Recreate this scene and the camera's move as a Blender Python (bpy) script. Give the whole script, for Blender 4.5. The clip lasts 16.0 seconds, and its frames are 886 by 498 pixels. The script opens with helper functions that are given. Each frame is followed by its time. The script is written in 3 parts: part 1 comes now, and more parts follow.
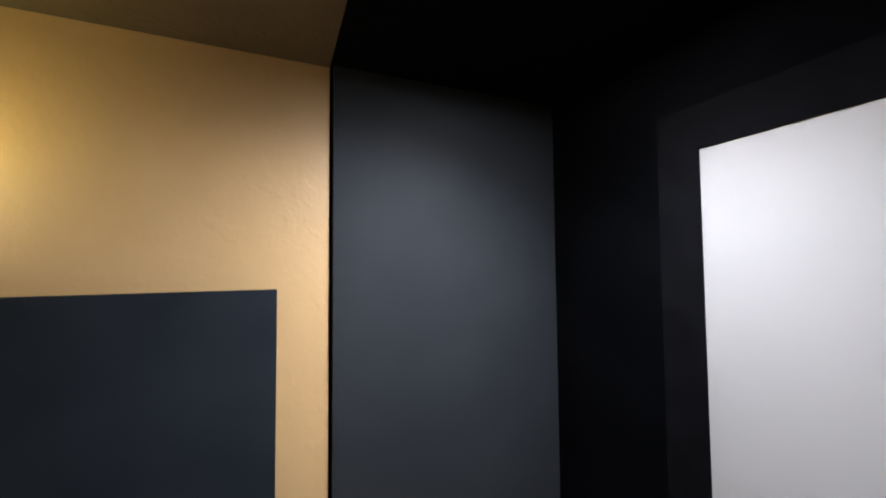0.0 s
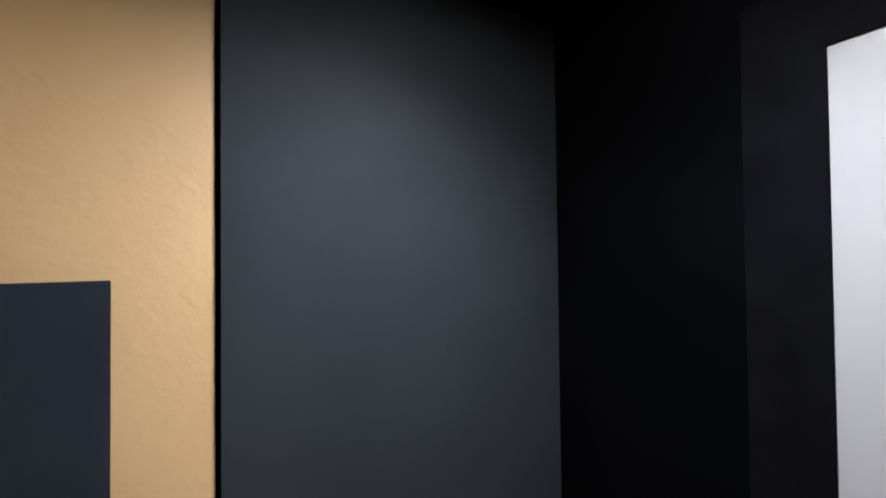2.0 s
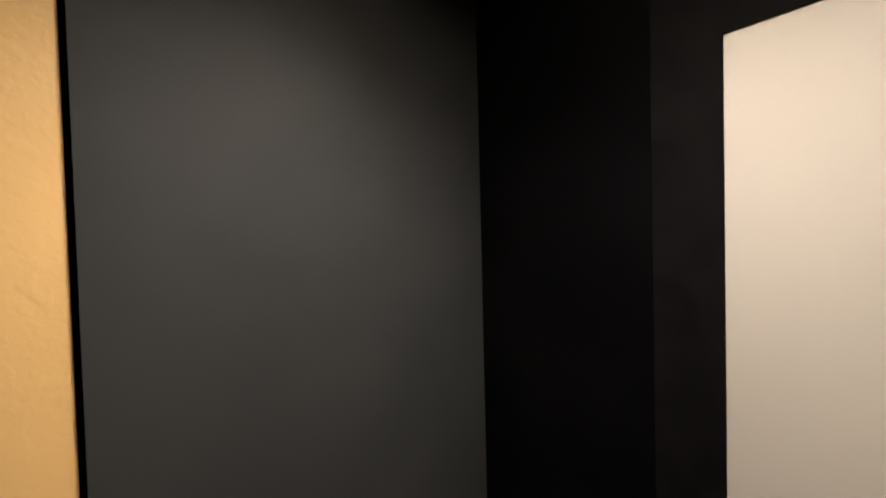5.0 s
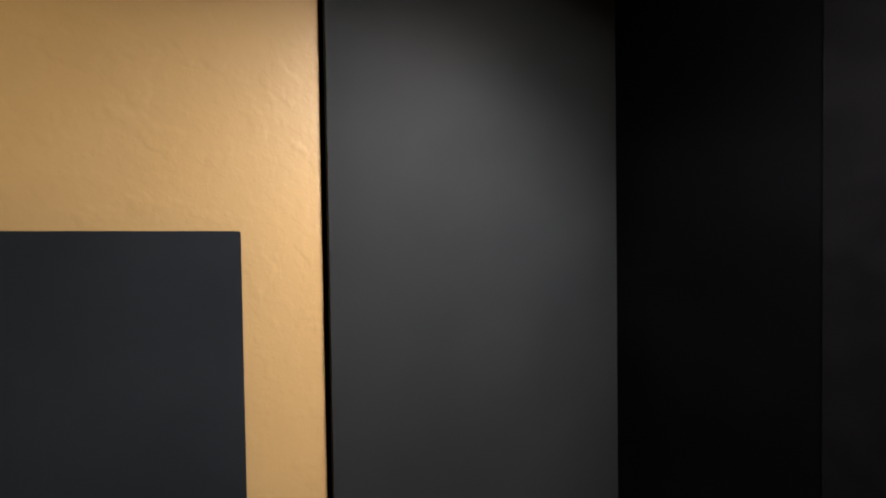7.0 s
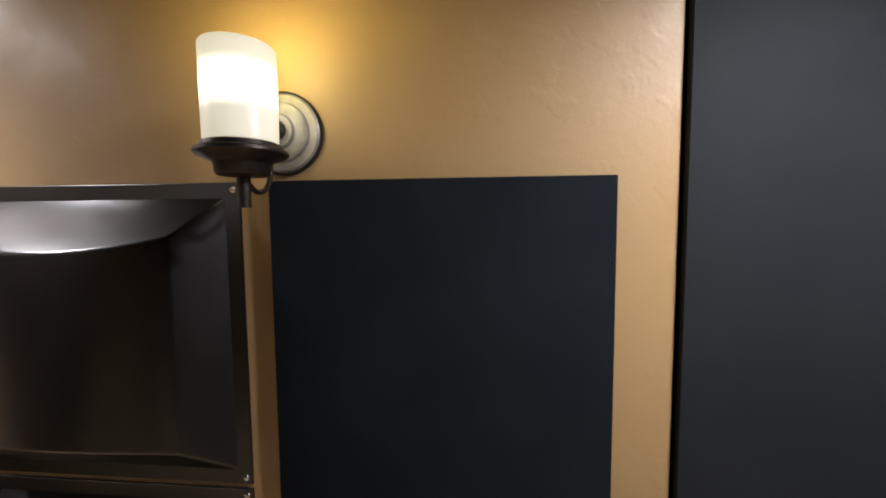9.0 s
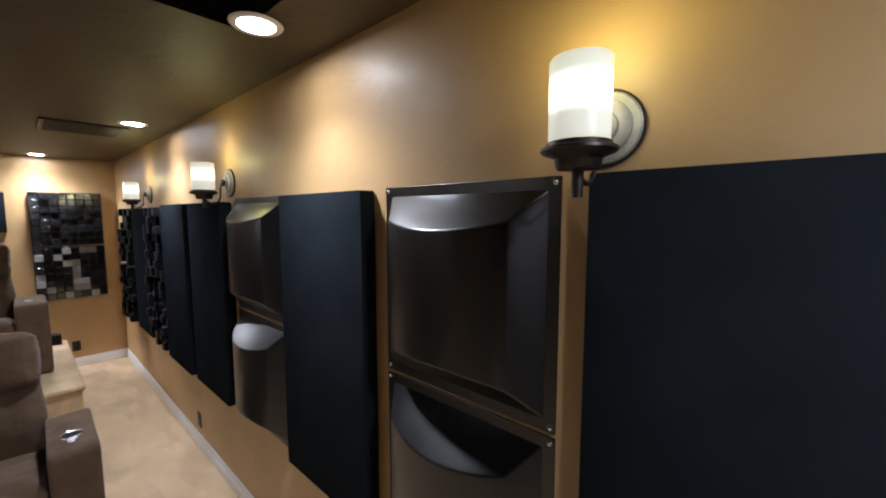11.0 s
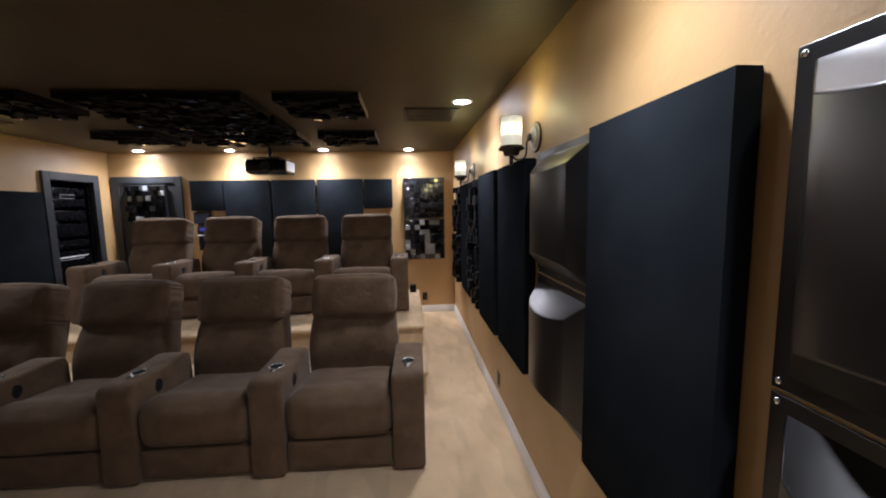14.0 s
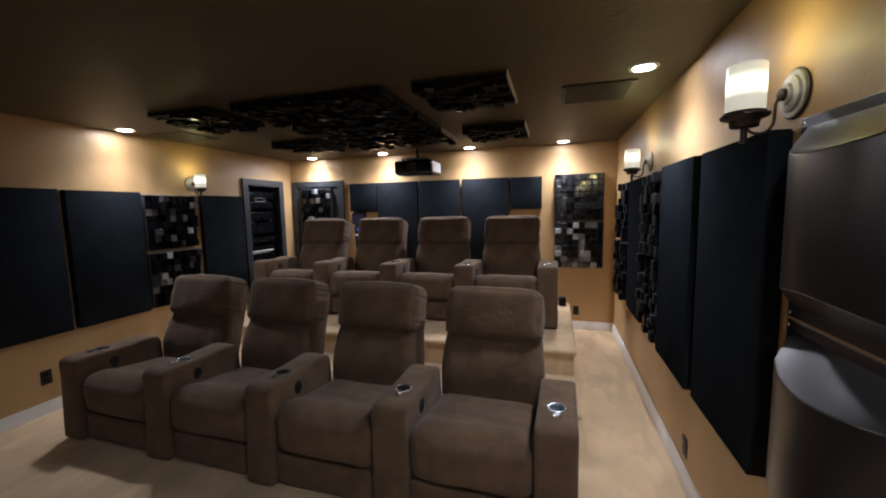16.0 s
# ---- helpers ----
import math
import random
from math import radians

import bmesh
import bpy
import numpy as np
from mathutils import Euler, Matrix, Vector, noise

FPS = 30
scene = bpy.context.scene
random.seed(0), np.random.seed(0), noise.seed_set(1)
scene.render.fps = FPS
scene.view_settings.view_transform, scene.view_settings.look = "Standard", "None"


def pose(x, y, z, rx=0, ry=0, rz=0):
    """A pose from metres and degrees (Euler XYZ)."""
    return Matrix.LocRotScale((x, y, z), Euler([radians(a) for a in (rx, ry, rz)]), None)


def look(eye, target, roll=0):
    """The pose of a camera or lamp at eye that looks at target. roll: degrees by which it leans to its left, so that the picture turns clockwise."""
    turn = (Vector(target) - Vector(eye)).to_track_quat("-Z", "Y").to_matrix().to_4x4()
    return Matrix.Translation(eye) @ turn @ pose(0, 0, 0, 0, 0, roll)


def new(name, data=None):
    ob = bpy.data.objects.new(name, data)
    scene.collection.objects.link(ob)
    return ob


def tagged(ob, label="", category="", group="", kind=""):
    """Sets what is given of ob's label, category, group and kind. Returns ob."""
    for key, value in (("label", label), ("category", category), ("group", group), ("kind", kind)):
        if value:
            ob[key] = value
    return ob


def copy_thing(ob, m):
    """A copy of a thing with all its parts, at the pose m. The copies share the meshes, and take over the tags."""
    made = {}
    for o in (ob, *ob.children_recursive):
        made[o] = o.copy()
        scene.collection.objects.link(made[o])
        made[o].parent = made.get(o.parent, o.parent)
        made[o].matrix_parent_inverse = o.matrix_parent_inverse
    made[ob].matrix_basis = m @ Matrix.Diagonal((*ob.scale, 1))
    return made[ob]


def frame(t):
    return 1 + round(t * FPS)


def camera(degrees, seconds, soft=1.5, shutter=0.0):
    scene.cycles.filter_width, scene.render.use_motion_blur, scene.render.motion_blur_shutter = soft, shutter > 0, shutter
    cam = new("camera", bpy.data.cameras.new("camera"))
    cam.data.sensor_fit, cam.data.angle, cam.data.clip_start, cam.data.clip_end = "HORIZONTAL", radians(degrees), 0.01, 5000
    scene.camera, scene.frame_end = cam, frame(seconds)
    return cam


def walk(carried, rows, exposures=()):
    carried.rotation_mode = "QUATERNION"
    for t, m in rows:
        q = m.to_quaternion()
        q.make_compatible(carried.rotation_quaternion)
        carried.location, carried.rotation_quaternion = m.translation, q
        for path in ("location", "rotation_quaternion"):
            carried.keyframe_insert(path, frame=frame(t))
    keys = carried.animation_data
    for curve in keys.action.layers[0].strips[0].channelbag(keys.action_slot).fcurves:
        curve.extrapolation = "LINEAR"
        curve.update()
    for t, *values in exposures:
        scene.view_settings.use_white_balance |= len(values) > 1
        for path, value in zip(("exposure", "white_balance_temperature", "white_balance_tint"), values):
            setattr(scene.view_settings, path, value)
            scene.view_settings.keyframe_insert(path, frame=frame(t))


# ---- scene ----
cam = camera(98.1, 16.0, soft=2.0)
PATH = [
    (0, (-0.975, -0.551, 1.954), (0.861, -1.340, 2.039), -0.5),
    (0.5, (-0.915, -0.553, 1.935), (0.856, -1.479, 2.027), -0.5),
    (1, (-0.811, -0.606, 1.934), (0.932, -1.584, 2.005), -0.6),
    (1.5, (-0.722, -0.649, 1.932), (1.020, -1.630, 1.977), -0.5),
    (2, (-0.657, -0.683, 1.931), (1.089, -1.659, 1.962), -0.6),
    (2.5, (-0.609, -0.720, 1.938), (1.112, -1.740, 1.950), -0.6),
    (3, (-0.569, -0.735, 1.937), (1.021, -1.948, 1.928), -0.7),
    (3.5, (-0.566, -0.727, 1.927), (0.880, -2.108, 1.907), -0.7),
    (5.8, (-0.646, -0.662, 1.917), (0.919, -1.907, 1.865), -1.1),
    (6, (-0.629, -0.628, 1.915), (0.950, -1.855, 1.867), -0.8),
    (6.5, (-0.629, -0.595, 1.904), (1.063, -1.661, 1.860), -0.8),
    (7, (-0.640, -0.554, 1.883), (1.136, -1.472, 1.847), -0.8),
    (7.5, (-0.660, -0.517, 1.846), (1.209, -1.229, 1.803), -0.6),
    (8, (-0.711, -0.493, 1.834), (1.248, -0.891, 1.760), -0.4),
    (8.5, (-0.738, -0.386, 1.812), (1.253, -0.556, 1.725), -0.3),
    (9, (-0.738, -0.301, 1.822), (1.249, -0.124, 1.680), -0.5),
    (9.5, (-0.771, -0.205, 1.820), (1.170, 0.249, 1.656), -0.6),
    (9.7, (-0.81, -0.178, 1.811), (1.104, 0.379, 1.653), -0.5),
    (11.8, (-0.858, -0.252, 1.819), (0.163, 1.455, 1.609), -0.6),
    (12, (-0.851, -0.249, 1.804), (0.051, 1.523, 1.592), -0.8),
    (12.5, (-0.823, -0.217, 1.745), (-0.187, 1.667, 1.526), -0.8),
    (13, (-0.796, -0.146, 1.712), (-0.357, 1.793, 1.488), -1.0),
    (13.5, (-0.748, 0.017, 1.65), (-0.445, 1.98, 1.418), -1.0),
    (14, (-0.708, 0.14, 1.634), (-0.528, 2.119, 1.412), -1.0),
    (14.5, (-0.666, 0.247, 1.632), (-0.658, 2.235, 1.413), -1.1),
    (15, (-0.641, 0.347, 1.629), (-0.845, 2.325, 1.413), -1.1),
    (15.5, (-0.681, 0.489, 1.63), (-1.093, 2.434, 1.409), -1.1),
    (16, (-0.748, 0.652, 1.648), (-1.307, 2.561, 1.439), -1.2),
]
EXPOSURES = [
    (0, 0.88, 5600, 13),
    (2.0, 0.62, 5500, 13),
    (2.5, 0.38, 5250, 13),
    (3.0, 0.4, 5500, 14),
    (3.5, 0.3, 7200, 15),
    (6.0, 0.65, 8200, 14),
    (6.5, 0.65, 7300, 14),
    (7.0, 0.66, 6700, 13),
    (8.0, 0.7, 5800, 13),
    (9.0, 0.42, 6000, 16),
    (9.7, 0.42, 5650, 14),
    (12.0, 0.42, 5400, 12),
    (14.0, 0.33, 5620, 14),
    (16, 0.24, 5590, 14),
]
walk(cam, [(t, look(eye, target, roll)) for t, eye, target, roll in PATH], EXPOSURES)

# ---- world and light: a closed, windowless cinema; its own lamps do the work ----
world = bpy.data.worlds.new("World")
scene.world = world
world.use_nodes = True
world.node_tree.nodes["Background"].inputs["Color"].default_value = (0.01, 0.01, 0.01, 1)
world.node_tree.nodes["Background"].inputs["Strength"].default_value = 0.0

DOWNLIGHT_WATTS = 74.0
DOWNLIGHT_CONE = 144.0
BACK_WATTS, BACK_CONE = 82.0, 152.0
SCONCE_WATTS = 1.5
DOWNLIGHT_GLOW = 90.0
FRONT_WATTS, FRONT_CONE = 56.0, 154.0
SHADE_GLOW = 0.52

W, H = 4.84, 2.45            # room width (x from -W to 0) and height
YF, YB = -1.342, 6.0          # front (screen) and back walls
YS = -0.666                  # where the black front section begins
RISER = 0.435                 # platform of the back row
RISER_X, RISER_Y = -0.585, 3.96


# ---- node helpers ----
def material(name, color, rough=0.6, metal=0.0, spec=0.5, sheen=0.0, coat=0.0):
    m = bpy.data.materials.new(name)
    m.use_nodes = True
    b = m.node_tree.nodes["Principled BSDF"]
    b.inputs["Base Color"].default_value = (*color, 1)
    b.inputs["Roughness"].default_value = rough
    b.inputs["Metallic"].default_value = metal
    b.inputs["Specular IOR Level"].default_value = spec
    b.inputs["Sheen Weight"].default_value = sheen
    b.inputs["Coat Weight"].default_value = coat
    return m


def nodes_of(m):
    return m.node_tree.nodes, m.node_tree.links, m.node_tree.nodes["Principled BSDF"]


def vary(m, a, b, scale, detail=4.0, socket="Base Color", lo=0.35, hi=0.65, stretch=(1, 1, 1)):
    """Mixes two values of a socket by a noise in metres."""
    n, l, p = nodes_of(m)
    co = n.new("ShaderNodeTexCoord")
    mp = n.new("ShaderNodeMapping")
    mp.inputs["Scale"].default_value = stretch
    tx = n.new("ShaderNodeTexNoise")
    tx.inputs["Scale"].default_value = scale
    tx.inputs["Detail"].default_value = detail
    rp = n.new("ShaderNodeMapRange")
    rp.inputs["From Min"].default_value, rp.inputs["From Max"].default_value = lo, hi
    l.new(co.outputs["Object"], mp.inputs["Vector"])
    l.new(mp.outputs["Vector"], tx.inputs["Vector"])
    l.new(tx.outputs["Fac"], rp.inputs["Value"])
    if socket == "Base Color":
        mx = n.new("ShaderNodeMix")
        mx.data_type = "RGBA"
        mx.inputs["A"].default_value, mx.inputs["B"].default_value = (*a, 1), (*b, 1)
        l.new(rp.outputs["Result"], mx.inputs["Factor"])
        l.new(mx.outputs["Result"], p.inputs["Base Color"])
    else:
        rp.inputs["To Min"].default_value, rp.inputs["To Max"].default_value = a, b
        l.new(rp.outputs["Result"], p.inputs[socket])
    return tx


def relief(m, layers):
    """Bump from a chain of (scale, strength, distance, low, high) noises, finest last."""
    n, l, p = nodes_of(m)
    co = n.new("ShaderNodeTexCoord")
    before = None
    for scale, strength, distance, lo, hi in layers:
        tx = n.new("ShaderNodeTexNoise")
        tx.inputs["Scale"].default_value = scale
        tx.inputs["Detail"].default_value = 3.0
        rp = n.new("ShaderNodeMapRange")
        rp.interpolation_type = "SMOOTHSTEP"
        rp.inputs["From Min"].default_value, rp.inputs["From Max"].default_value = lo, hi
        bp = n.new("ShaderNodeBump")
        bp.inputs["Strength"].default_value, bp.inputs["Distance"].default_value = strength, distance
        l.new(co.outputs["Object"], tx.inputs["Vector"])
        l.new(tx.outputs["Fac"], rp.inputs["Value"])
        l.new(rp.outputs["Result"], bp.inputs["Height"])
        if before:
            l.new(before.outputs["Normal"], bp.inputs["Normal"])
        before = bp
    l.new(before.outputs["Normal"], p.inputs["Normal"])


def glow(m, color, strength):
    p = m.node_tree.nodes["Principled BSDF"]
    p.inputs["Emission Color"].default_value = (*color, 1)
    p.inputs["Emission Strength"].default_value = strength


# ---- materials ----
GOLD = material("gold_wall_paint", (0.40, 0.235, 0.085), 0.50, spec=0.8)
vary(GOLD, (0.49, 0.318, 0.136), (0.55, 0.358, 0.155), 2.2)
vary(GOLD, 0.46, 0.56, 9.0, socket="Roughness")
relief(GOLD, [(11, 0.12, 0.003, 0.53, 0.62), (46, 0.07, 0.0018, 0.44, 0.62), (130, 0.035, 0.0009, 0.40, 0.62)])
BROWN = material("brown_ceiling_paint", (0.075, 0.052, 0.028), 0.55, spec=0.4)
vary(BROWN, (0.069, 0.049, 0.026), (0.084, 0.060, 0.032), 1.8)
relief(BROWN, [(22, 0.22, 0.003, 0.5, 0.62), (70, 0.2, 0.0012, 0.4, 0.62)])
BLACK = material("black_satin_cloth", (0.040, 0.042, 0.047), 0.70, spec=0.22)
vary(BLACK, (0.0172, 0.0201, 0.0235), (0.0207, 0.0237, 0.0272), 5.0)
relief(BLACK, [(900, 0.12, 0.0006, 0.3, 0.7)])
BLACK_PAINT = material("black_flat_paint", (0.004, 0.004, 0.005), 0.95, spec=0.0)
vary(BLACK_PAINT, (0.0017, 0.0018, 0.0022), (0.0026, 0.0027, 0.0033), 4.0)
VELVET = material("black_frame_velvet", (0.009, 0.009, 0.010), 0.95, spec=0.0)
vary(VELVET, (0.0032, 0.0032, 0.0038), (0.0044, 0.0044, 0.0051), 20.0)
FABRIC = material("charcoal_panel_fabric", (0.021, 0.026, 0.033), 0.98, spec=0.0)
vary(FABRIC, (0.0142, 0.0171, 0.0209), (0.0181, 0.0214, 0.0258), 6.0)
relief(FABRIC, [(1100, 0.2, 0.0008, 0.3, 0.7)])
SCREEN = material("white_screen_cloth", (0.80, 0.80, 0.79), 0.8, spec=0.2)
vary(SCREEN, (0.276, 0.268, 0.261), (0.291, 0.283, 0.275), 1.0)
CARPET = material("beige_cut_pile_carpet", (0.42, 0.30, 0.185), 1.0, spec=0.05, sheen=0.15)
vary(CARPET, (0.60, 0.430, 0.250), (0.74, 0.545, 0.325), 3.2, detail=7.0, lo=0.30, hi=0.66, stretch=(1.3, 0.9, 1))
n_, l_, p_ = nodes_of(CARPET)
tc = n_.new("ShaderNodeTexCoord")
mp = n_.new("ShaderNodeMapping")
mp.inputs["Scale"].default_value, mp.inputs["Rotation"].default_value = (2.6, 0.8, 1.0), (0, 0, 0.35)
nap = n_.new("ShaderNodeTexNoise")
nap.inputs["Scale"].default_value, nap.inputs["Detail"].default_value = 1.7, 2.0
edge_ = n_.new("ShaderNodeMapRange")
edge_.inputs["From Min"].default_value, edge_.inputs["From Max"].default_value = 0.50, 0.535
edge_.inputs["To Min"].default_value, edge_.inputs["To Max"].default_value = 1.0, 0.90
mul = n_.new("ShaderNodeVectorMath")
mul.operation = "SCALE"
l_.new(tc.outputs["Object"], mp.inputs["Vector"])
l_.new(mp.outputs["Vector"], nap.inputs["Vector"])
l_.new(nap.outputs["Fac"], edge_.inputs["Value"])
l_.new(p_.inputs["Base Color"].links[0].from_socket, mul.inputs[0])
l_.new(edge_.outputs["Result"], mul.inputs["Scale"])
l_.new(mul.outputs["Vector"], p_.inputs["Base Color"])
relief(CARPET, [(3.0, 0.4, 0.012, 0.4, 0.6), (320, 0.6, 0.004, 0.3, 0.7)])
WHITE = material("white_trim_paint", (0.74, 0.74, 0.73), 0.4)
vary(WHITE, (0.86, 0.86, 0.85), (0.90, 0.90, 0.89), 5.0)
TRIM = material("slate_door_paint", (0.030, 0.033, 0.038), 0.5, spec=0.4)
vary(TRIM, (0.026, 0.029, 0.034), (0.036, 0.039, 0.045), 5.0)
SUEDE = material("brown_microfibre", (0.068, 0.050, 0.042), 0.95, spec=0.1, sheen=0.12)
vary(SUEDE, (0.100, 0.064, 0.0375), (0.132, 0.085, 0.050), 7.0, detail=6.0, lo=0.40, hi=0.60)
relief(SUEDE, [(9, 0.25, 0.01, 0.4, 0.6), (500, 0.35, 0.0012, 0.3, 0.7)])
DARK_CLOTH = material("dark_underside_cloth", (0.018, 0.014, 0.013), 0.95, spec=0.1)
vary(DARK_CLOTH, (0.015, 0.012, 0.011), (0.022, 0.017, 0.016), 8.0)
SHELL = material("satin_black_shell", (0.0015, 0.0015, 0.0018), 0.31, spec=0.9)
vary(SHELL, 0.29, 0.34, 6.0, socket="Roughness")
BLOCK = material("gloss_black_block_glints", (0.02, 0.02, 0.022), 0.09, spec=1.0, coat=0.4)
CHROME = material("polished_chrome", (0.88, 0.88, 0.89), 0.2, metal=1.0)
BRONZE = material("oil_rubbed_bronze", (0.045, 0.036, 0.030), 0.42, metal=0.6)
vary(BRONZE, (0.035, 0.028, 0.023), (0.06, 0.048, 0.04), 40.0)
PEWTER = material("brushed_grey_bronze", (0.42, 0.41, 0.37), 0.40, metal=0.4)
vary(PEWTER, (0.38, 0.37, 0.33), (0.46, 0.45, 0.41), 60.0)
PLASTIC = material("black_plastic", (0.012, 0.012, 0.013), 0.4)
vary(PLASTIC, 0.32, 0.5, 30.0, socket="Roughness")
GLOSS = material("gloss_black_plastic", (0.010, 0.010, 0.011), 0.14)
vary(GLOSS, 0.1, 0.2, 20.0, socket="Roughness")
RACK = material("black_rack_enamel", (0.004, 0.004, 0.005), 0.22, spec=0.2)
vary(RACK, 0.16, 0.30, 20.0, socket="Roughness")
GREY = material("grey_plastic", (0.32, 0.33, 0.34), 0.35)
vary(GREY, 0.3, 0.42, 30.0, socket="Roughness")
# near-black: the shade down in the cup holders, put into a colour
WELL_SHADE = material("cup_well_shade", (0.003, 0.003, 0.003), 0.7, spec=0.1)
vary(WELL_SHADE, 0.6, 0.8, 30.0, socket="Roughness")
LENS = material("downlight_lens", (0.9, 0.9, 0.88), 0.4)
glow(LENS, (1.0, 0.93, 0.84), DOWNLIGHT_GLOW)
VENT = material("brown_grille_paint", (0.040, 0.026, 0.020), 0.5)
vary(VENT, (0.030, 0.019, 0.015), (0.037, 0.025, 0.020), 10.0)
SHADE = material("cream_glass_shade", (0.85, 0.82, 0.70), 0.3)
NAVY = material("navy_plastic", (0.016, 0.022, 0.050), 0.35)
vary(NAVY, (0.013, 0.018, 0.042), (0.020, 0.027, 0.060), 14.0)
LED = material("blue_display", (0.01, 0.02, 0.05), 0.3)
glow(LED, (0.16, 0.12, 1.0), 0.22)

# blocks of the diffusers: most black, some painted pale as glints, by each block's own random number
n_, l_, p_ = nodes_of(BLOCK)
info = n_.new("ShaderNodeObjectInfo")
ramp = n_.new("ShaderNodeValToRGB")
ramp.color_ramp.interpolation = "CONSTANT"
ramp.color_ramp.elements[0].color = (0.007, 0.007, 0.008, 1)
ramp.color_ramp.elements[1].position = 0.66
ramp.color_ramp.elements[1].color = (0.014, 0.015, 0.017, 1)
# pale grey: lamp glints on black blocks, put into the base colour
e_ = ramp.color_ramp.elements.new(0.79)
e_.color = (0.36, 0.37, 0.38, 1)
l_.new(info.outputs["Random"], ramp.inputs["Fac"])
l_.new(ramp.outputs["Color"], p_.inputs["Base Color"])

# the side wall's blocks: fewer pale ones, in several greys
SIDE_BLOCK = material("gloss_black_side_block", (0.02, 0.02, 0.022), 0.14, spec=0.3)
n_, l_, p_ = nodes_of(SIDE_BLOCK)
info = n_.new("ShaderNodeObjectInfo")
ramp = n_.new("ShaderNodeValToRGB")
ramp.color_ramp.interpolation = "CONSTANT"
ramp.color_ramp.elements[0].color = (0.003, 0.003, 0.004, 1)
ramp.color_ramp.elements[1].position = 0.78
ramp.color_ramp.elements[1].color = (0.035, 0.037, 0.042, 1)
for pos, g in ((0.86, 0.13), (0.94, 0.36)):
    e_ = ramp.color_ramp.elements.new(pos)
    e_.color = (g, g * 1.01, g * 1.03, 1)
l_.new(info.outputs["Random"], ramp.inputs["Fac"])
l_.new(ramp.outputs["Color"], p_.inputs["Base Color"])

WALL_BLOCK = material("gloss_black_wall_block", (0.012, 0.012, 0.014), 0.08, spec=0.8, coat=0.4)
vary(WALL_BLOCK, (0.008, 0.008, 0.009), (0.030, 0.031, 0.035), 9.0)
CEILING_BLOCK = material("gloss_black_ceiling_block", (0.005, 0.005, 0.006), 0.12, spec=0.14)
n_, l_, p_ = nodes_of(CEILING_BLOCK)
info = n_.new("ShaderNodeObjectInfo")
ramp = n_.new("ShaderNodeValToRGB")
ramp.color_ramp.interpolation = "CONSTANT"
ramp.color_ramp.elements[0].color = (0.62, 0.62, 0.62, 1)
ramp.color_ramp.elements[1].position = 0.8
ramp.color_ramp.elements[1].color = (0.10, 0.10, 0.10, 1)
l_.new(info.outputs["Random"], ramp.inputs["Fac"])
l_.new(ramp.outputs["Color"], p_.inputs["Roughness"])
TRAY = material("pale_tray_edge", (0.34, 0.31, 0.27), 0.5)
vary(TRAY, (0.52, 0.48, 0.42), (0.62, 0.58, 0.52), 9.0)

# the glass shade: brightest round the bulb, softer towards top and bottom
n_, l_, p_ = nodes_of(SHADE)
tc = n_.new("ShaderNodeTexCoord")
sx = n_.new("ShaderNodeSeparateXYZ")
cr = n_.new("ShaderNodeValToRGB")
cr.color_ramp.interpolation = "EASE"
cr.color_ramp.elements[0].position, cr.color_ramp.elements[0].color = 0.0, (0.80, 0.72, 0.48, 1)
cr.color_ramp.elements[1].position, cr.color_ramp.elements[1].color = 1.0, (0.90, 0.80, 0.50, 1)
for pos, col in ((0.30, (0.84, 0.77, 0.54, 1)), (0.50, (4.2, 3.7, 2.4, 1)), (0.64, (4.2, 3.7, 2.4, 1)), (0.84, (1.0, 0.91, 0.60, 1))):
    e_ = cr.color_ramp.elements.new(pos)
    e_.color = col
l_.new(tc.outputs["Generated"], sx.inputs["Vector"])
l_.new(sx.outputs["Z"], cr.inputs["Fac"])
l_.new(cr.outputs["Color"], p_.inputs["Emission Color"])
p_.inputs["Emission Strength"].default_value = SHADE_GLOW


# ---- mesh helpers ----
def part(name, bm, mat, parent=None, label="", smooth=False):
    me = bpy.data.meshes.new(name)
    bm.to_mesh(me)
    bm.free()
    if mat:
        me.materials.append(mat)
    for p in me.polygons:
        p.use_smooth = smooth
    if smooth:
        me.set_sharp_from_angle(angle=radians(38))
    ob = new(name, me)
    if parent:
        ob.parent = parent
    if label:
        ob["label"] = label
    return ob


def empty(name, label, category, m=None, group="", kind=""):
    ob = new(name)
    ob.empty_display_size = 0.1
    tagged(ob, label, category, group, kind)
    if m is not None:
        ob.matrix_world = m
    return ob


def box(x0, x1, y0, y1, z0, z1, bevel=0.0, seg=2):
    bm = bmesh.new()
    bmesh.ops.create_cube(bm, size=1)
    for v in bm.verts:
        v.co = ((x0 + x1) / 2 + v.co.x * (x1 - x0), (y0 + y1) / 2 + v.co.y * (y1 - y0), (z0 + z1) / 2 + v.co.z * (z1 - z0))
    if bevel:
        bmesh.ops.bevel(bm, geom=bm.edges[:], offset=bevel, segments=seg, affect="EDGES", profile=0.5)
    return bm


